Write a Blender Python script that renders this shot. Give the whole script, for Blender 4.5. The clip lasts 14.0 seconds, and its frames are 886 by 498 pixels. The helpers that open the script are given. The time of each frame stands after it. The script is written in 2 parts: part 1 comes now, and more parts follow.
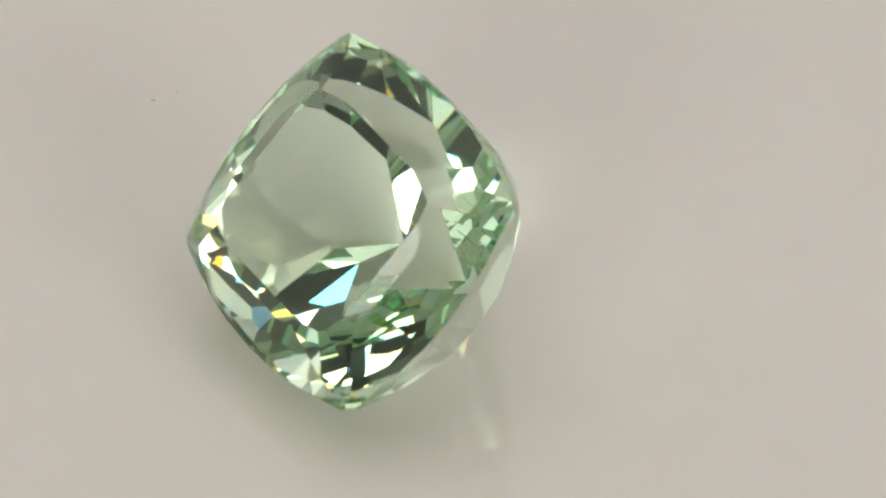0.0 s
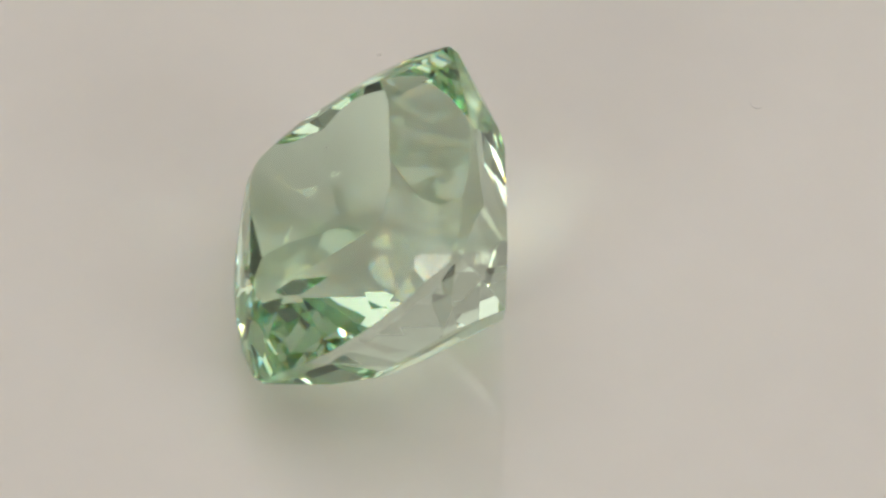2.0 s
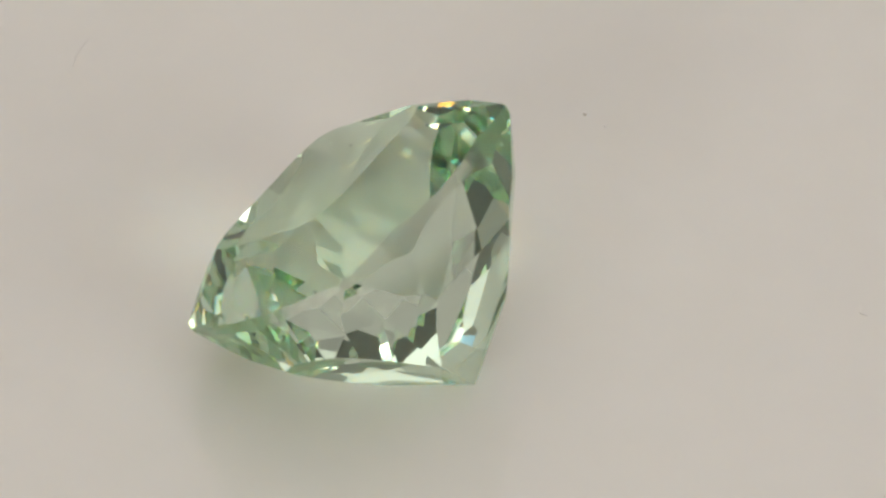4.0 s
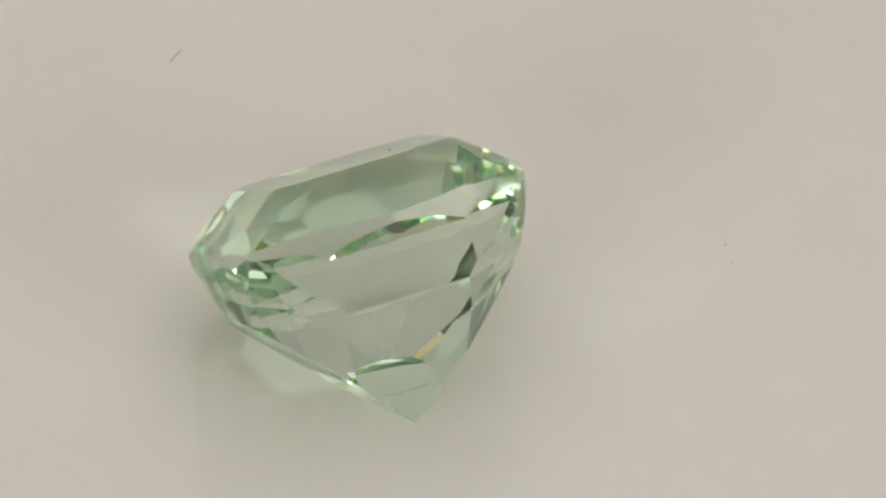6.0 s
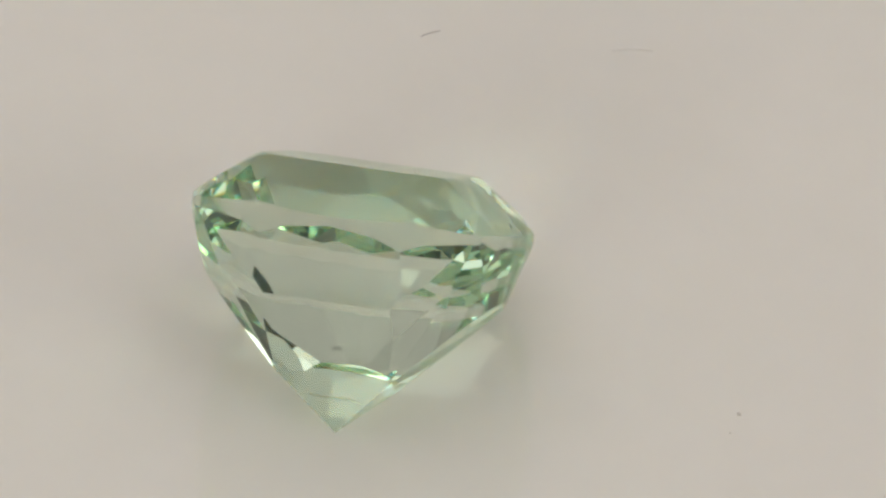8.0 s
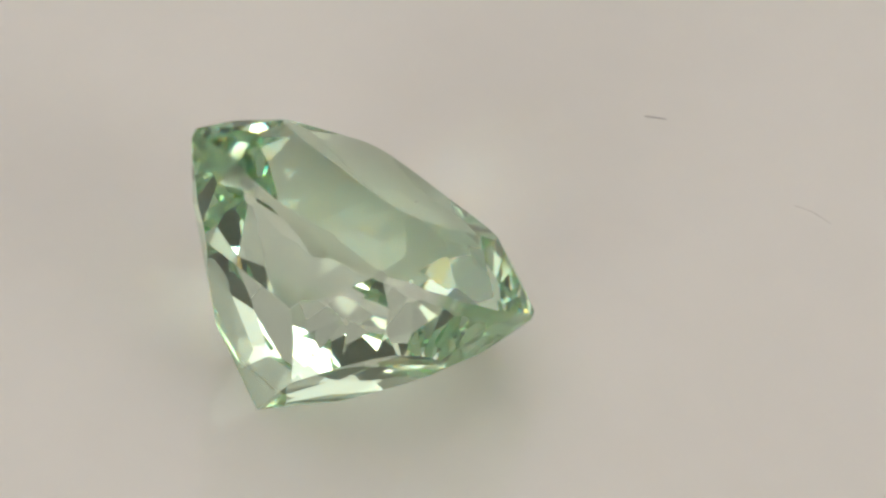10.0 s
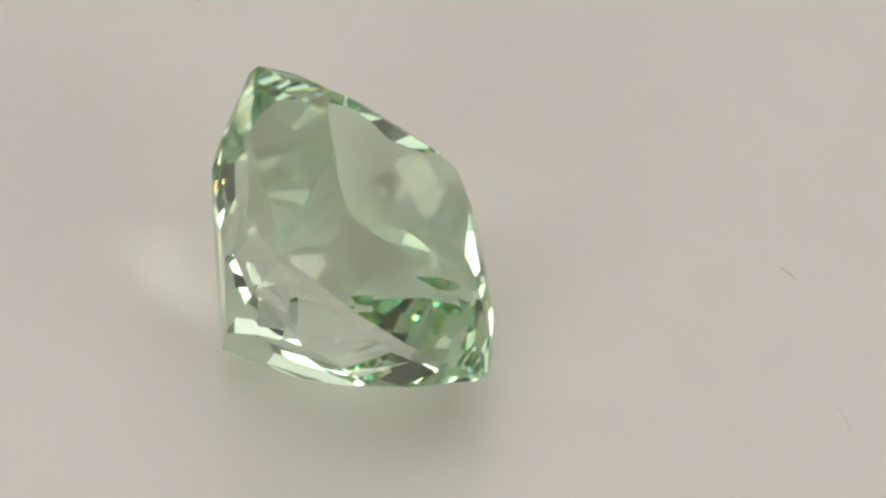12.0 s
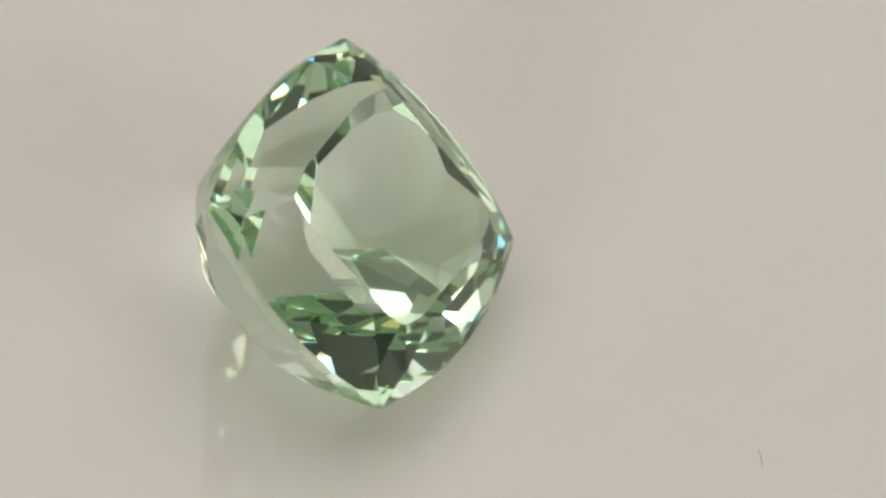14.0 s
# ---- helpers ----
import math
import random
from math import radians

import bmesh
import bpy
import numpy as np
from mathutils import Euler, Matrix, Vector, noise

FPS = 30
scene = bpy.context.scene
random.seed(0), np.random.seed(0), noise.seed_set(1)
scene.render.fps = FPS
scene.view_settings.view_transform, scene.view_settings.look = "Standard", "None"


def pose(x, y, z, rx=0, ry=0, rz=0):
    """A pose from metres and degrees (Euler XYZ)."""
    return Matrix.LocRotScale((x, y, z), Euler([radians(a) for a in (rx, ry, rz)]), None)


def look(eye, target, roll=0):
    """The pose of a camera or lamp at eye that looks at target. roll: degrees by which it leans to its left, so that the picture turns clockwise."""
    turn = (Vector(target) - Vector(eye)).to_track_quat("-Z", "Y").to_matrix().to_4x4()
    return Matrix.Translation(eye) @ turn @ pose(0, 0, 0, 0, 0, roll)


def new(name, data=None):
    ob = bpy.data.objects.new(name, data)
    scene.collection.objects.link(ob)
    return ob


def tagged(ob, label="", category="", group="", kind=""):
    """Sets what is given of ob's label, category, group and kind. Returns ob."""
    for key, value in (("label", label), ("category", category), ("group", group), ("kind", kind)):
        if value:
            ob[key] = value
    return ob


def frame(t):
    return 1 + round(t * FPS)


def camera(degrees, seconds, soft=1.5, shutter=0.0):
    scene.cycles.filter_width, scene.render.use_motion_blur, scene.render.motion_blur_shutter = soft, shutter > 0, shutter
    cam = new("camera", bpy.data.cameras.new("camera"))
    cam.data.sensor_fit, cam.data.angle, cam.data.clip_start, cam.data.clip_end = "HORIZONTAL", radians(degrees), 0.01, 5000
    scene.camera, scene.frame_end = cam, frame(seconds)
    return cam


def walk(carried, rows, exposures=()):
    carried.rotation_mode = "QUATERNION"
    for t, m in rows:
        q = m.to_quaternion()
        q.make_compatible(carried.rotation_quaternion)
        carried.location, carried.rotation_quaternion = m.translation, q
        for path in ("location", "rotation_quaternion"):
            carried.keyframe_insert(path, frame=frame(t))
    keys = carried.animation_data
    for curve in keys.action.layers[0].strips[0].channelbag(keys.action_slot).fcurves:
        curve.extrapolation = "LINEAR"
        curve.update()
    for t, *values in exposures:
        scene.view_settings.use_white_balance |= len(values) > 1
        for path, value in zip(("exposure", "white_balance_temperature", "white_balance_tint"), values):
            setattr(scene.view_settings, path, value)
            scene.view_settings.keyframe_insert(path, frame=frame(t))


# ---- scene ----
# A cut green gemstone turning on a glossy white display turntable, seen from a fixed long macro lens.
MM = 0.001
U = 0.025 * MM            # drawing unit of the plan: a fortieth of a millimetre
PERIOD, MIDDLE = 20.674, 7.4   # seconds a turn takes; the moment at which the table faces straight away

# ---- camera ----
cam = camera(6.0, 14.0, soft=2.7)
TILT_DOWN = radians(45.3)
AIM = Vector((144.6 * U, 201.5 * U, 0))
BACK = Vector((0, -math.cos(TILT_DOWN), math.sin(TILT_DOWN))) * 14960 * U
# the stand trembles a little: seconds, drift to the left and forward in plan units
TREMBLE = [(0.0, -5.0, 2.6), (0.5, 5.0, -3.0), (1.0, 8.5, -6.5), (1.5, 11.0, -10.5), (2.0, 3.5, -5.0), (2.5, -3.0, -1.0),
           (3.0, -15.5, 5.5), (5.5, -8.4, 3.0), (6.0, -7.5, 0.0), (6.5, -3.5, -2.0), (7.5, -1.5, 1.3), (8.0, 1.0, 3.2),
           (10.5, -4.0, 12.5), (11.0, 4.5, 3.0), (11.5, 4.2, 3.0), (12.0, 4.0, 3.5), (12.5, 6.0, -1.0), (13.0, 3.5, -1.7),
           (13.5, -1.5, -1.5), (14.0, -5.5, -0.9)]
PATH = []
for seconds, left, forward in TREMBLE:
    here = AIM + Vector((-left * U, forward / math.sin(TILT_DOWN) * U, 0))
    PATH.append((seconds, look(here + BACK, here, 0.37)))
walk(cam, PATH)

# ---- light ----
world = bpy.data.worlds.new("room_air")
scene.world = world
world.use_nodes = True
world.node_tree.nodes["Background"].inputs["Color"].default_value = (1.0, 0.97, 0.93, 1)
world.node_tree.nodes["Background"].inputs["Strength"].default_value = 0.4
scene.view_settings.exposure = 0.0
scene.cycles.max_bounces, scene.cycles.transmission_bounces, scene.cycles.glossy_bounces = 32, 32, 16
scene.cycles.caustics_refractive, scene.cycles.caustics_reflective = True, True
scene.cycles.blur_glossy, scene.cycles.sample_clamp_indirect = 0.0, 0.0


def area_lamp(name, eye, target, size, size_y, watts, colour):
    data = bpy.data.lights.new(name, "AREA")
    data.shape, data.size, data.size_y, data.energy, data.color = "RECTANGLE", size, size_y, watts, colour
    ob = new(name, data)
    ob.matrix_world = look(eye, target)
    return ob


area_lamp("ceiling_lamp", (0.0, 0.06, 0.94), (0, 0.03, 0), 1.25, 1.05, 4.72, (0.958, 0.912, 0.882))
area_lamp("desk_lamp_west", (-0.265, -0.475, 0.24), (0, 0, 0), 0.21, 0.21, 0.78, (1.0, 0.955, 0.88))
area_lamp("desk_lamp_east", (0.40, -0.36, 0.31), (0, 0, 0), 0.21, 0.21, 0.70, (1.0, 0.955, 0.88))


# ---- materials ----
def material(name):
    m = bpy.data.materials.new(name)
    m.use_nodes = True
    nt = m.node_tree
    return m, nt, nt.nodes["Principled BSDF"], nt.nodes["Material Output"]


def add_node(nt, kind, **values):
    n = nt.nodes.new(kind)
    for key, value in values.items():
        n.inputs[key.replace("_", " ")].default_value = value
    return n


def mottled(name, low, high, scale, rough=(0.4, 0.6), bump=0.0, bump_scale=None, coat=0.0):
    """A surface whose colour and roughness wander gently at two scales."""
    m, nt, bsdf, _ = material(name)
    where = nt.nodes.new("ShaderNodeTexCoord")
    coarse = add_node(nt, "ShaderNodeTexNoise", Scale=scale, Detail=3.0)
    fine = add_node(nt, "ShaderNodeTexNoise", Scale=scale * 14, Detail=2.0)
    mixed = nt.nodes.new("ShaderNodeMath")
    mixed.operation = "MULTIPLY_ADD"
    mixed.inputs[1].default_value = 0.3
    ramp = nt.nodes.new("ShaderNodeValToRGB")
    ramp.color_ramp.elements[0].position, ramp.color_ramp.elements[1].position = 0.40, 0.92
    ramp.color_ramp.elements[0].color, ramp.color_ramp.elements[1].color = (*low, 1), (*high, 1)
    spread = nt.nodes.new("ShaderNodeMapRange")
    spread.inputs["To Min"].default_value, spread.inputs["To Max"].default_value = rough
    for n in (coarse, fine):
        nt.links.new(where.outputs["Object"], n.inputs["Vector"])
    nt.links.new(fine.outputs["Fac"], mixed.inputs[0])
    nt.links.new(coarse.outputs["Fac"], mixed.inputs[2])
    nt.links.new(mixed.outputs[0], ramp.inputs["Fac"])
    nt.links.new(ramp.outputs["Color"], bsdf.inputs["Base Color"])
    nt.links.new(coarse.outputs["Fac"], spread.inputs["Value"])
    nt.links.new(spread.outputs["Result"], bsdf.inputs["Roughness"])
    bsdf.inputs["Coat Weight"].default_value = coat
    bsdf.inputs["Coat Roughness"].default_value = 0.015
    if bump:
        relief = add_node(nt, "ShaderNodeBump", Strength=bump, Distance=0.0002)
        grain = add_node(nt, "ShaderNodeTexNoise", Scale=bump_scale, Detail=2.0)
        nt.links.new(where.outputs["Object"], grain.inputs["Vector"])
        nt.links.new(grain.outputs["Fac"], relief.inputs["Height"])
        nt.links.new(relief.outputs["Normal"], bsdf.inputs["Normal"])
    return m


def gem_material(name, tint, ior, roughness=0.0):
    """Clear tinted quartz; each meeting with a facet takes a little red and blue out of the light."""
    m, nt, bsdf, out = material(name)
    nt.nodes.remove(bsdf)
    glass = add_node(nt, "ShaderNodeBsdfGlass", Color=(*tint, 1), Roughness=roughness, IOR=ior)
    nt.links.new(glass.outputs[0], out.inputs["Surface"])
    return m


def fire_material(name, tint, ior, spread):
    """The same quartz where it throws fire: warm and cool light bend by slightly different angles."""
    m, nt, bsdf, out = material(name)
    nt.nodes.remove(bsdf)
    both = nt.nodes.new("ShaderNodeAddShader")
    for k, (colour, shift) in enumerate((((tint[0] * 0.8, tint[1] * 0.5, tint[2] * 0.17, 1), -spread),
                                          ((tint[0] * 0.2, tint[1] * 0.5, tint[2] * 0.83, 1), spread))):
        glass = add_node(nt, "ShaderNodeBsdfGlass", Color=colour, Roughness=0.0, IOR=ior + shift)
        nt.links.new(glass.outputs[0], both.inputs[k])
    nt.links.new(both.outputs[0], out.inputs["Surface"])
    return m


TINT = (0.864, 0.927, 0.863)
GEM = gem_material("green_quartz", TINT, 1.553)
GIRDLE = gem_material("ground_girdle", (0.905, 0.945, 0.885), 1.553, 0.22)
FIRE = fire_material("green_quartz_crown", TINT, 1.553, 0.0075)
PLATE = mottled("white_acrylic", (0.66, 0.64, 0.60), (0.70, 0.68, 0.645), 25, (0.010, 0.022), coat=1.0)
PLATE.node_tree.nodes["Principled BSDF"].inputs["Subsurface Weight"].default_value = 0.7
PLATE.node_tree.nodes["Principled BSDF"].inputs["Subsurface Radius"].default_value = (1.0, 0.9, 0.75)
PLATE.node_tree.nodes["Principled BSDF"].inputs["Subsurface Scale"].default_value = 0.008
PAINT = mottled("white_bounce_wall", (0.78, 0.77, 0.75), (0.83, 0.82, 0.80), 6, (0.5, 0.7), 0.1, 300)
# for the added dark wall; its grey sets how dark facets get
DARK_SURROUND = mottled("charcoal_surround", (0.085, 0.084, 0.082), (0.11, 0.108, 0.105), 8, (0.6, 0.8), 0.1, 300)
BENCH = mottled("pale_bench_top", (0.58, 0.56, 0.52), (0.64, 0.62, 0.58), 10, (0.3, 0.45), 0.05, 500)
FIBRE = mottled("grey_lint", (0.42, 0.395, 0.38), (0.48, 0.455, 0.44), 4000, (0.7, 0.9))
PALE_FIBRE = mottled("pale_lint", (0.605, 0.585, 0.565), (0.65, 0.63, 0.61), 4000, (0.7, 0.9))
FEATHER = mottled("healed_crack", (0.34, 0.29, 0.20), (0.46, 0.41, 0.30), 3000, (0.5, 0.8))
RED_DUST = mottled("reddish_dust", (0.54, 0.41, 0.38), (0.59, 0.47, 0.43), 4000, (0.7, 0.9))


def mesh_of(bm, name, mats, smooth=False):
    bmesh.ops.recalc_face_normals(bm, faces=bm.faces)
    me = bpy.data.meshes.new(name)
    bm.to_mesh(me)
    bm.free()
    for mat in mats:
        me.materials.append(mat)
    if smooth:
        for f in me.polygons:
            f.use_smooth = True
    return me


def part(name, bm, mat, parent, label=""):
    ob = new(name, mesh_of(bm, name, [mat]))
    ob.parent = parent
    return tagged(ob, label)


# ---- the room round the turntable: unseen walls, added to shape the light ----
def slab(name, low, high, mat, label):
    bm = bmesh.new()
    bmesh.ops.create_cube(bm, size=1.0)
    for v in bm.verts:
        v.co = [(l + h) / 2 + c * (h - l) for c, l, h in zip(v.co, low, high)]
    return tagged(new(name, mesh_of(bm, name, [mat])), label, name.split("_")[0], kind="structure")


slab("floor", (-0.7, -0.7, -0.05), (0.7, 0.7, -0.0125), BENCH, "pale matt bench top under the turntable")
# white walls and ceiling are added out of view to bounce light
slab("wall_north", (-0.7, 0.6, -0.0125), (0.7, 0.64, 1.0), PAINT, "unseen white wall added behind the stone to bounce light")
slab("wall_west", (-0.74, -0.64, -0.0125), (-0.7, 0.64, 1.0), PAINT, "unseen white side wall added to bounce light")
slab("wall_east", (0.7, -0.64, -0.0125), (0.74, 0.64, 1.0), PAINT, "unseen white side wall added to bounce light")
# dark wall added behind the camera so that some facets turn dark
slab("wall_south", (-0.7, -0.64, -0.0125), (0.7, -0.6, 1.0), DARK_SURROUND, "unseen charcoal wall added behind the lens to darken facets")
# black card added out of view; facets that pick it up go near black
BLACK = mottled("matt_black_card", (0.012, 0.012, 0.013), (0.02, 0.02, 0.021), 30, (0.8, 0.95), 0.1, 900)
slab("trim_lens_port", (-0.24, -0.6, 0.39), (0.24, -0.597, 0.84), BLACK, "unseen matt black card added to blacken facets of the stone")
slab("ceiling", (-0.74, -0.64, 1.0), (0.74, 0.64, 1.04), PAINT, "unseen white ceiling added to bounce light")


# ---- turntable ----
def lathe(profile, steps):
    bm = bmesh.new()
    rings = [[bm.verts.new((r * math.cos(2 * math.pi * k / steps), r * math.sin(2 * math.pi * k / steps), z))
              for k in range(steps)] for r, z in profile]
    for one, two in zip(rings, rings[1:]):
        for k in range(steps):
            bm.faces.new((one[k], one[(k + 1) % steps], two[(k + 1) % steps], two[k]))
    bm.faces.new(rings[0])
    bm.faces.new(rings[-1])
    return bm


def make_turntable():
    table = new("turntable")
    tagged(table, "glossy white acrylic display turntable with a round plate", "turntable")
    table.empty_display_size = 0.01
    part("plate", lathe([(0.0770, -0.0040), (0.0782, -0.0037), (0.0790, -0.0030), (0.0790, -0.0010),
                         (0.0786, -0.0003), (0.0778, 0.0)], 160), PLATE, table, "glossy white acrylic plate")
    part("base", lathe([(0.060, -0.0125), (0.062, -0.0120), (0.062, -0.0050), (0.061, -0.0041)], 96), BENCH, table)
    return table


turntable = make_turntable()


# ---- the gemstone ----
HALF_X, HALF_Y, DEPTH = 243.5, 233.5, 375.5
BULGES = (46.0, 50.0, 47.0, 40.0)     # how far each side bows out past its corners
CROWN, RIM = 94.0, 10.0
CENTRE, YAW, TILT, LEAN = (5.2, 8.4), -5.14, 42.99, -3.3
SEAT = pose(0, 0, 0, 0, 0, YAW) @ pose(0, 0, 0, -TILT) @ pose(0, 0, 0, 0, LEAN)


def side_arc(side):
    """Azimuth, reach and arc radius of one bowed side of the cushion outline; sides 0 and 2 face along x."""
    along, across = (HALF_X, HALF_Y) if side % 2 == 0 else (HALF_Y, HALF_X)
    bulge = BULGES[side]
    return 90.0 * side, along + bulge, (across ** 2 + bulge ** 2) / (2 * bulge)


def facet(azimuth, slope, through_r, through_z):
    """A cutting plane that faces the azimuth, leans by slope off the girdle plane and passes a point of that azimuth."""
    a, s = radians(azimuth), radians(abs(slope))
    n = Vector((math.cos(a) * math.sin(s), math.sin(a) * math.sin(s), math.cos(s) * (1 if slope > 0 else -1)))
    return n, through_r * math.sin(s) + through_z * n.z


def reach(side, turn):
    """How far the bowed outline of a side reaches in the direction turned by some degrees from its middle."""
    _, h, r = side_arc(side)
    return (h - r) * math.cos(radians(turn)) + r


def cutting_planes():
    rim, rest = [], []
    for side in range(4):
        mid = side_arc(side)[0]
        for turn in (-15, -9, -3, 3, 9, 15):
            rim.append((Vector((math.cos(radians(mid + turn)), math.sin(radians(mid + turn)), 0)), reach(side, turn)))
        plain = side == 3          # one side of the stone is cut with fewer and broader facets
        # crown: girdle facets, side mains and the narrow strip along the table
        for turn in (-18, 18) if plain else (-20, -12, -4, 4, 12, 20):
            rest.append(facet(mid + turn, 46, reach(side, turn), RIM))
        rest.append(facet(mid, 38.5 if plain else 37.5, reach(side, 0) - (3 if plain else 18), RIM + (0 if plain else 16)))
        for turn in (-16, 16):
            rest.append(facet(mid + turn, 33.5, reach(side, turn) - 50, RIM + 46))
        if not plain:
            for turn in (-9, 9):
                rest.append(facet(mid + turn, 38, reach(side, turn) - 15, RIM + 15))
            rest.append(facet(mid, 25, reach(side, 0) - 118, CROWN))
        # pavilion: a steep row under the girdle and, towards the corners, facets that lead in to the main
        row = ((-18, -71), (0, -68.5), (18, -71)) if plain else ((-19, -74), (-11, -72), (-4, -75), (4, -75), (11, -72), (19, -74))
        for turn, slope in row:
            rest.append(facet(mid + turn, slope, reach(side, turn) + 0.5, -RIM))
    for turn in (43.8, 136.2, 223.8, 316.2):
        far = math.hypot(HALF_X, HALF_Y)
        rim.append((Vector((math.cos(radians(turn)), math.sin(radians(turn)), 0)), far - 2.5))
        rest.append(facet(turn, 34, far - 30, RIM + 22))
        rest.append(facet(turn, 26, 228, CROWN))
        for off in (-15, 15):
            rest.append(facet(turn + off, 42, far - 16, RIM + 5))
        for off in (-7, 7):
            rest.append(facet(turn + off, 37, far - 20, RIM + 13))
        rest.append(facet(turn, -67, far - 3, -RIM))
        rest.append(facet(turn, -55, 288, -94))
        for off, slope, out, down in ((5, -50.5, 271, -113), (9, -60, 283, -92), (12, -53, 268, -112), (15, -48.5, 260, -134),
                                      (18, -53, 266, -118), (21, -56, 272, -106)):
            rest.append(facet(turn - off, slope, out, down))
            rest.append(facet(turn + off, slope, out, down))
    rest.append((Vector((0, 0, 1)), CROWN))
    # the mains that meet in the culet; the stone lies on the one that faces +y
    for azimuth, slope in ((0, 45.0), (180, 45.0), (270, 46.6)):
        rest.append(facet(azimuth, -slope, 0, -DEPTH))
    down = SEAT.to_3x3().transposed() @ Vector((0, 0, -1))
    rest.append((down, down.z * -DEPTH))
    return rim, rest


def make_gem():
    bm = bmesh.new()
    bmesh.ops.create_cube(bm, size=1400.0)
    rim, rest = cutting_planes()
    for n, d in rim + rest:
        cut = bmesh.ops.bisect_plane(bm, geom=bm.verts[:] + bm.edges[:] + bm.faces[:], dist=0.002,
                                     plane_co=n * d, plane_no=n, clear_outer=True)
        edges = [e for e in cut["geom_cut"] if isinstance(e, bmesh.types.BMEdge)]
        if len(edges) > 2:
            bmesh.ops.edgenet_fill(bm, edges=edges)
    bmesh.ops.remove_doubles(bm, verts=bm.verts, dist=0.6)
    bmesh.ops.recalc_face_normals(bm, faces=bm.faces)
    bmesh.ops.scale(bm, vec=(U, U, U), verts=bm.verts)
    bm.normal_update()
    gem = tagged(new("gemstone"), "pale green faceted cushion-cut gemstone lying on its pavilion", "gemstone")
    gem.empty_display_size = 0.005
    zones = (("table_facet", GEM, "wide flat polished top facet", lambda n: n.z > 0.999),
             ("crown", FIRE, "faceted upper half of the stone", lambda n: 0.02 < n.z <= 0.999),
             ("girdle", GIRDLE, "narrow frosted band round the stone", lambda n: abs(n.z) <= 0.02),
             ("pavilion", GEM, "deep faceted lower half that ends in a point", lambda n: n.z < -0.02))
    for name, mat, label, wanted in zones:
        me = bpy.data.meshes.new(name)
        places, known, faces = [], {}, []
        for f in bm.faces:
            if wanted(f.normal):
                for v in f.verts:
                    if v.index not in known:
                        known[v.index] = len(places)
                        places.append(v.co[:])
                faces.append([known[v.index] for v in f.verts])
        me.from_pydata(places, [], faces)
        me.materials.append(mat)
        piece = new(name, me)
        piece.parent = gem
        tagged(piece, label)
    bm.free()
    return gem


gemstone = make_gem()


def make_inclusions(gem):
    """A healed crack near the tip: one bent thread and a few short needles inside the stone."""
    bm = bmesh.new()

    def thread(points, r):
        rings = []
        for p in points:
            rings.append([bm.verts.new(Vector(p) * U + Vector((0, r * U * math.cos(a), r * U * math.sin(a))))
                          for a in (0, 1.57, 3.14, 4.71)])
        for one, two in zip(rings, rings[1:]):
            for k in range(4):
                bm.faces.new((one[k], one[(k + 1) % 4], two[(k + 1) % 4], two[k]))
        bm.faces.new(rings[0])
        bm.faces.new(rings[-1])

    thread([(-44 + 13 * i, -46 + 3 * math.sin(i), -304 - 2.0 * math.sin(i * 0.9) - i * 0.9) for i in range(8)], 0.8)
    for x, z in ((8, -322), (20, -318), (-40, -300), (27, -322)):
        thread([(x, -38, z - 5), (x + 1, -38, z), (x + 2, -38.5, z + 5)], 0.8)
    part("inclusion", bm, FEATHER, gem, "brownish healed crack inside the tip")


make_inclusions(gemstone)
LIFT = DEPTH * math.cos(radians(TILT)) * math.cos(radians(LEAN)) + 0.4
GEM_REST = Matrix.Translation((CENTRE[0] * U, CENTRE[1] * U, LIFT * U)) @ SEAT


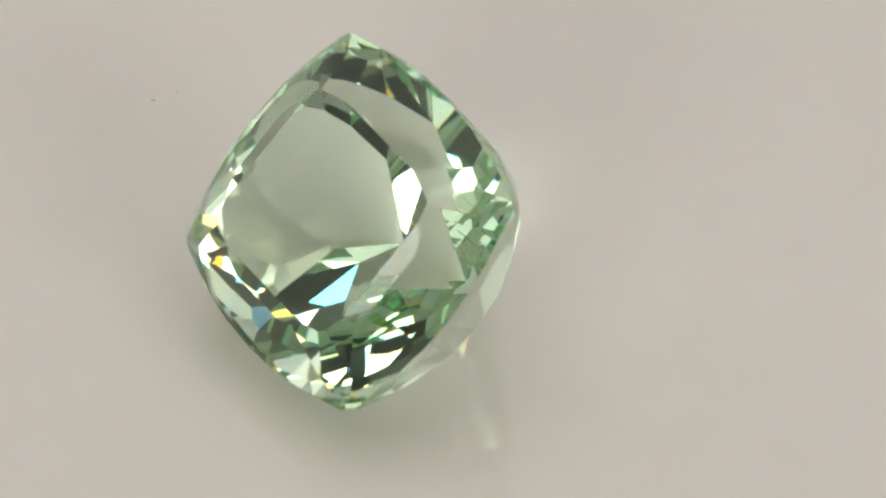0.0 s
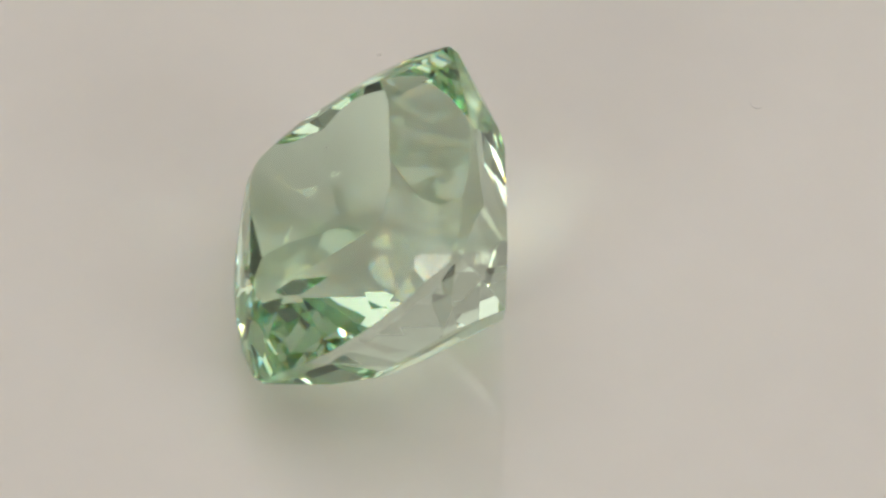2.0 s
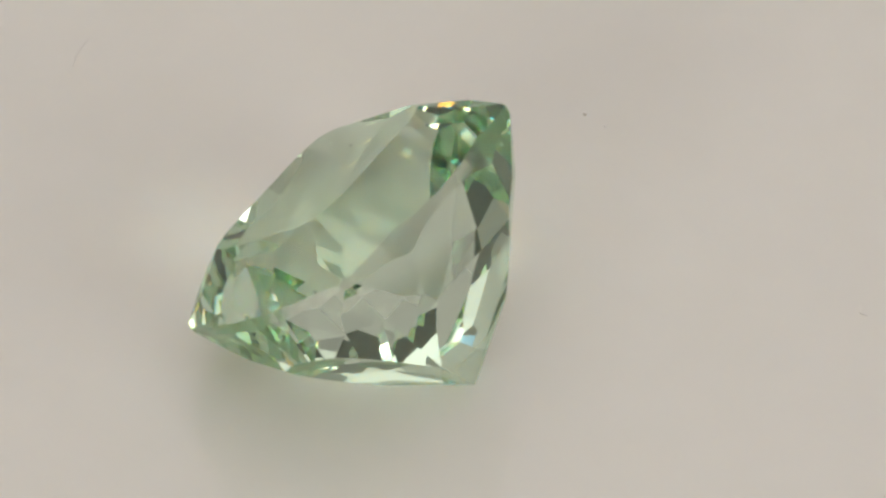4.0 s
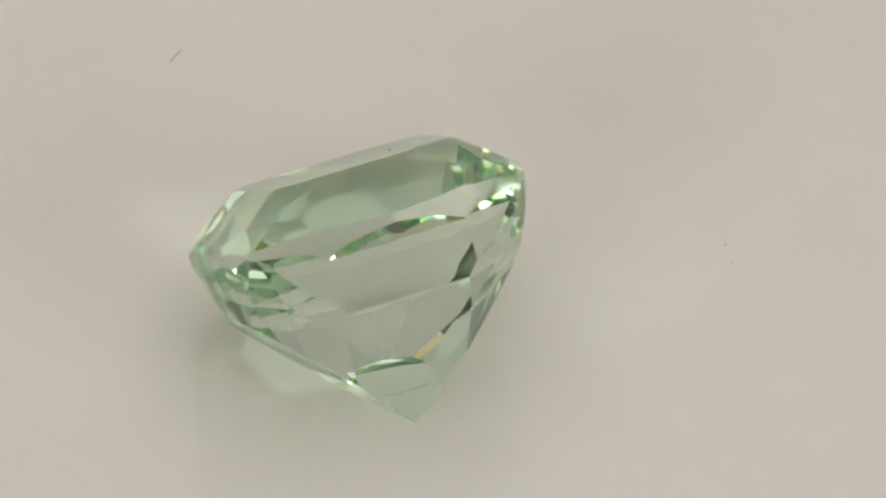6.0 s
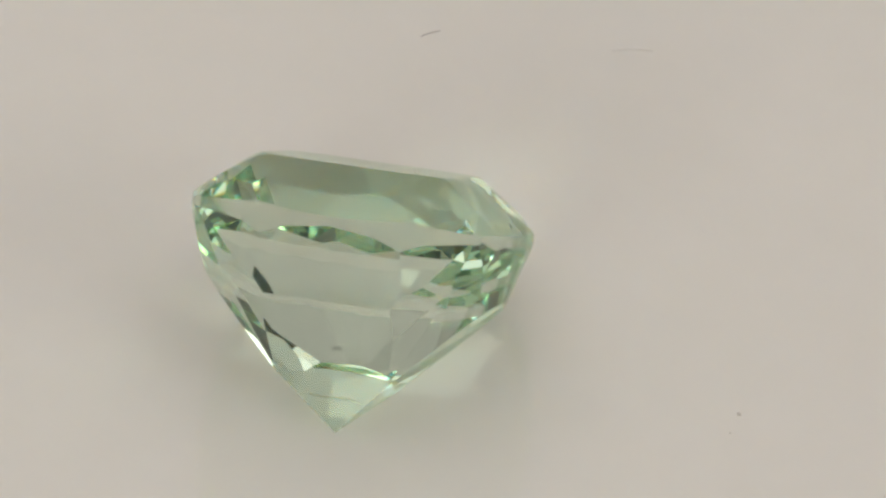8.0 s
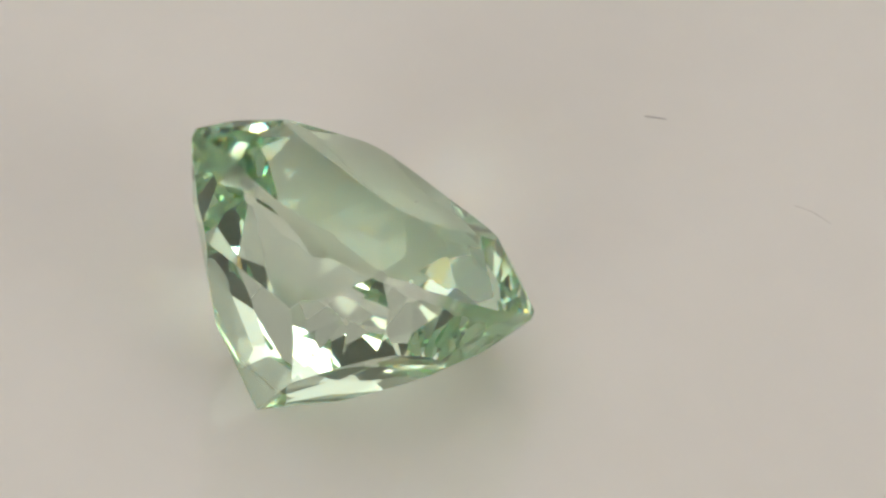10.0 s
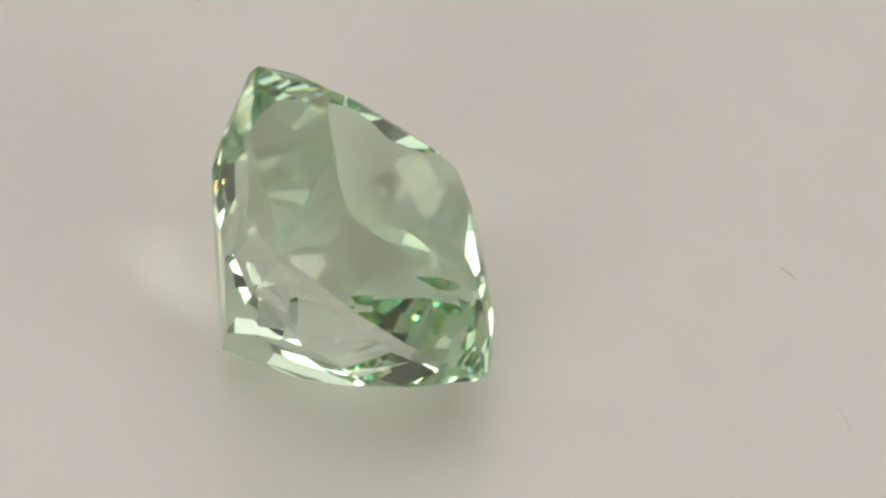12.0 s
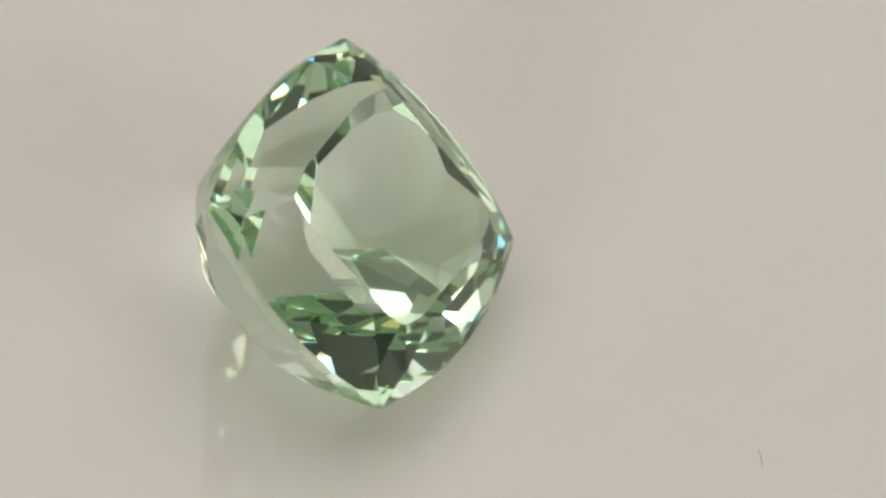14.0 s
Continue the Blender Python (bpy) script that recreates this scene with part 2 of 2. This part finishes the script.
# ---- dust on the plate ----
def make_fibre(length, width, bend, mat, label):
    """A lint fibre: a thin bent tube that lies along x."""
    bm = bmesh.new()
    steps, around = 8, 6
    rings = []
    for i in range(steps + 1):
        s = i / steps
        r = width / 2 * (0.35 + 0.65 * math.sin(math.pi * min(max(s, 0.06), 0.94)) ** 0.5)
        c = Vector(((s - 0.5) * length, bend * length * (math.sin(math.pi * s) + 0.35 * math.sin(5 * s)), width / 2))
        rings.append([bm.verts.new(c + Vector((0, r * math.cos(a), r * math.sin(a))))
                      for a in (2 * math.pi * k / around for k in range(around))])
    for one, two in zip(rings, rings[1:]):
        for k in range(around):
            bm.faces.new((one[k], one[(k + 1) % around], two[(k + 1) % around], two[k]))
    bm.faces.new(rings[0])
    bm.faces.new(rings[-1])
    return tagged(new("dust_fibre", mesh_of(bm, "dust_fibre", [mat], True)), label, "dust", "dust on the turntable")


def make_speck(size, mat, label):
    """A dust grain: a small uneven lump."""
    bm = bmesh.new()
    bmesh.ops.create_icosphere(bm, subdivisions=2, radius=size / 2)
    for v in bm.verts:
        v.co *= 1 + 0.35 * noise.noise(v.co / size * 3 + Vector((size * 1e6, 0, 0)))
        v.co.z = v.co.z * 0.5 + size * 0.22
    return tagged(new("dust_speck", mesh_of(bm, "dust_speck", [mat], True)), label, "dust", "dust on the turntable")


DUST = []      # thing and its resting pose on the plate at the middle moment
def lay(ob, x, y, turn):
    DUST.append((ob, pose(x * U, y * U, 0.5 * U, 0, 0, turn)))


lay(make_fibre(40 * U, 2.2 * U, 0.03, FIBRE, "short dark grey lint fibre on the white plate"), -20, 764, 35)
lay(make_fibre(78 * U, 1.5 * U, 0.06, PALE_FIBRE, "long pale curled lint fibre on the white plate"), 347, 789, 12)
lay(make_speck(8 * U, PALE_FIBRE, "small grey dust grain on the white plate"), 684, -71, 0)
lay(make_speck(5 * U, PALE_FIBRE, "tiny pale dust grain on the white plate"), 676, -118, 0)
lay(make_fibre(26 * U, 2.4 * U, 0.22, PALE_FIBRE, "short pale hooked lint fibre on the white plate"), 512, -740, 60)
lay(make_speck(9 * U, RED_DUST, "small reddish dust grain on the white plate"), -882, -159, 0)
lay(make_fibre(14 * U, 3 * U, 0.1, PALE_FIBRE, "very short pale lint fibre beside the stone"), 160, 123, 70)


# a grain that lies on the stone's table
table_grain = make_speck(5 * U, FIBRE, "tiny dark dust grain on the gemstone's table")
DUST.append((table_grain, GEM_REST @ pose(84 * U, -19 * U, (CROWN + 0.2) * U)))


# ---- what turns ----
def motions():
    times = [k * 1.0 for k in range(15)]

    def turned(t):
        return pose(0, 0, 0, 0, 0, -360.0 / PERIOD * (t - MIDDLE))

    walk(turntable, [(t, turned(t)) for t in times])
    walk(gemstone, [(t, turned(t) @ GEM_REST) for t in times])
    for ob, rest in DUST:
        walk(ob, [(t, turned(t) @ rest) for t in times])


motions()
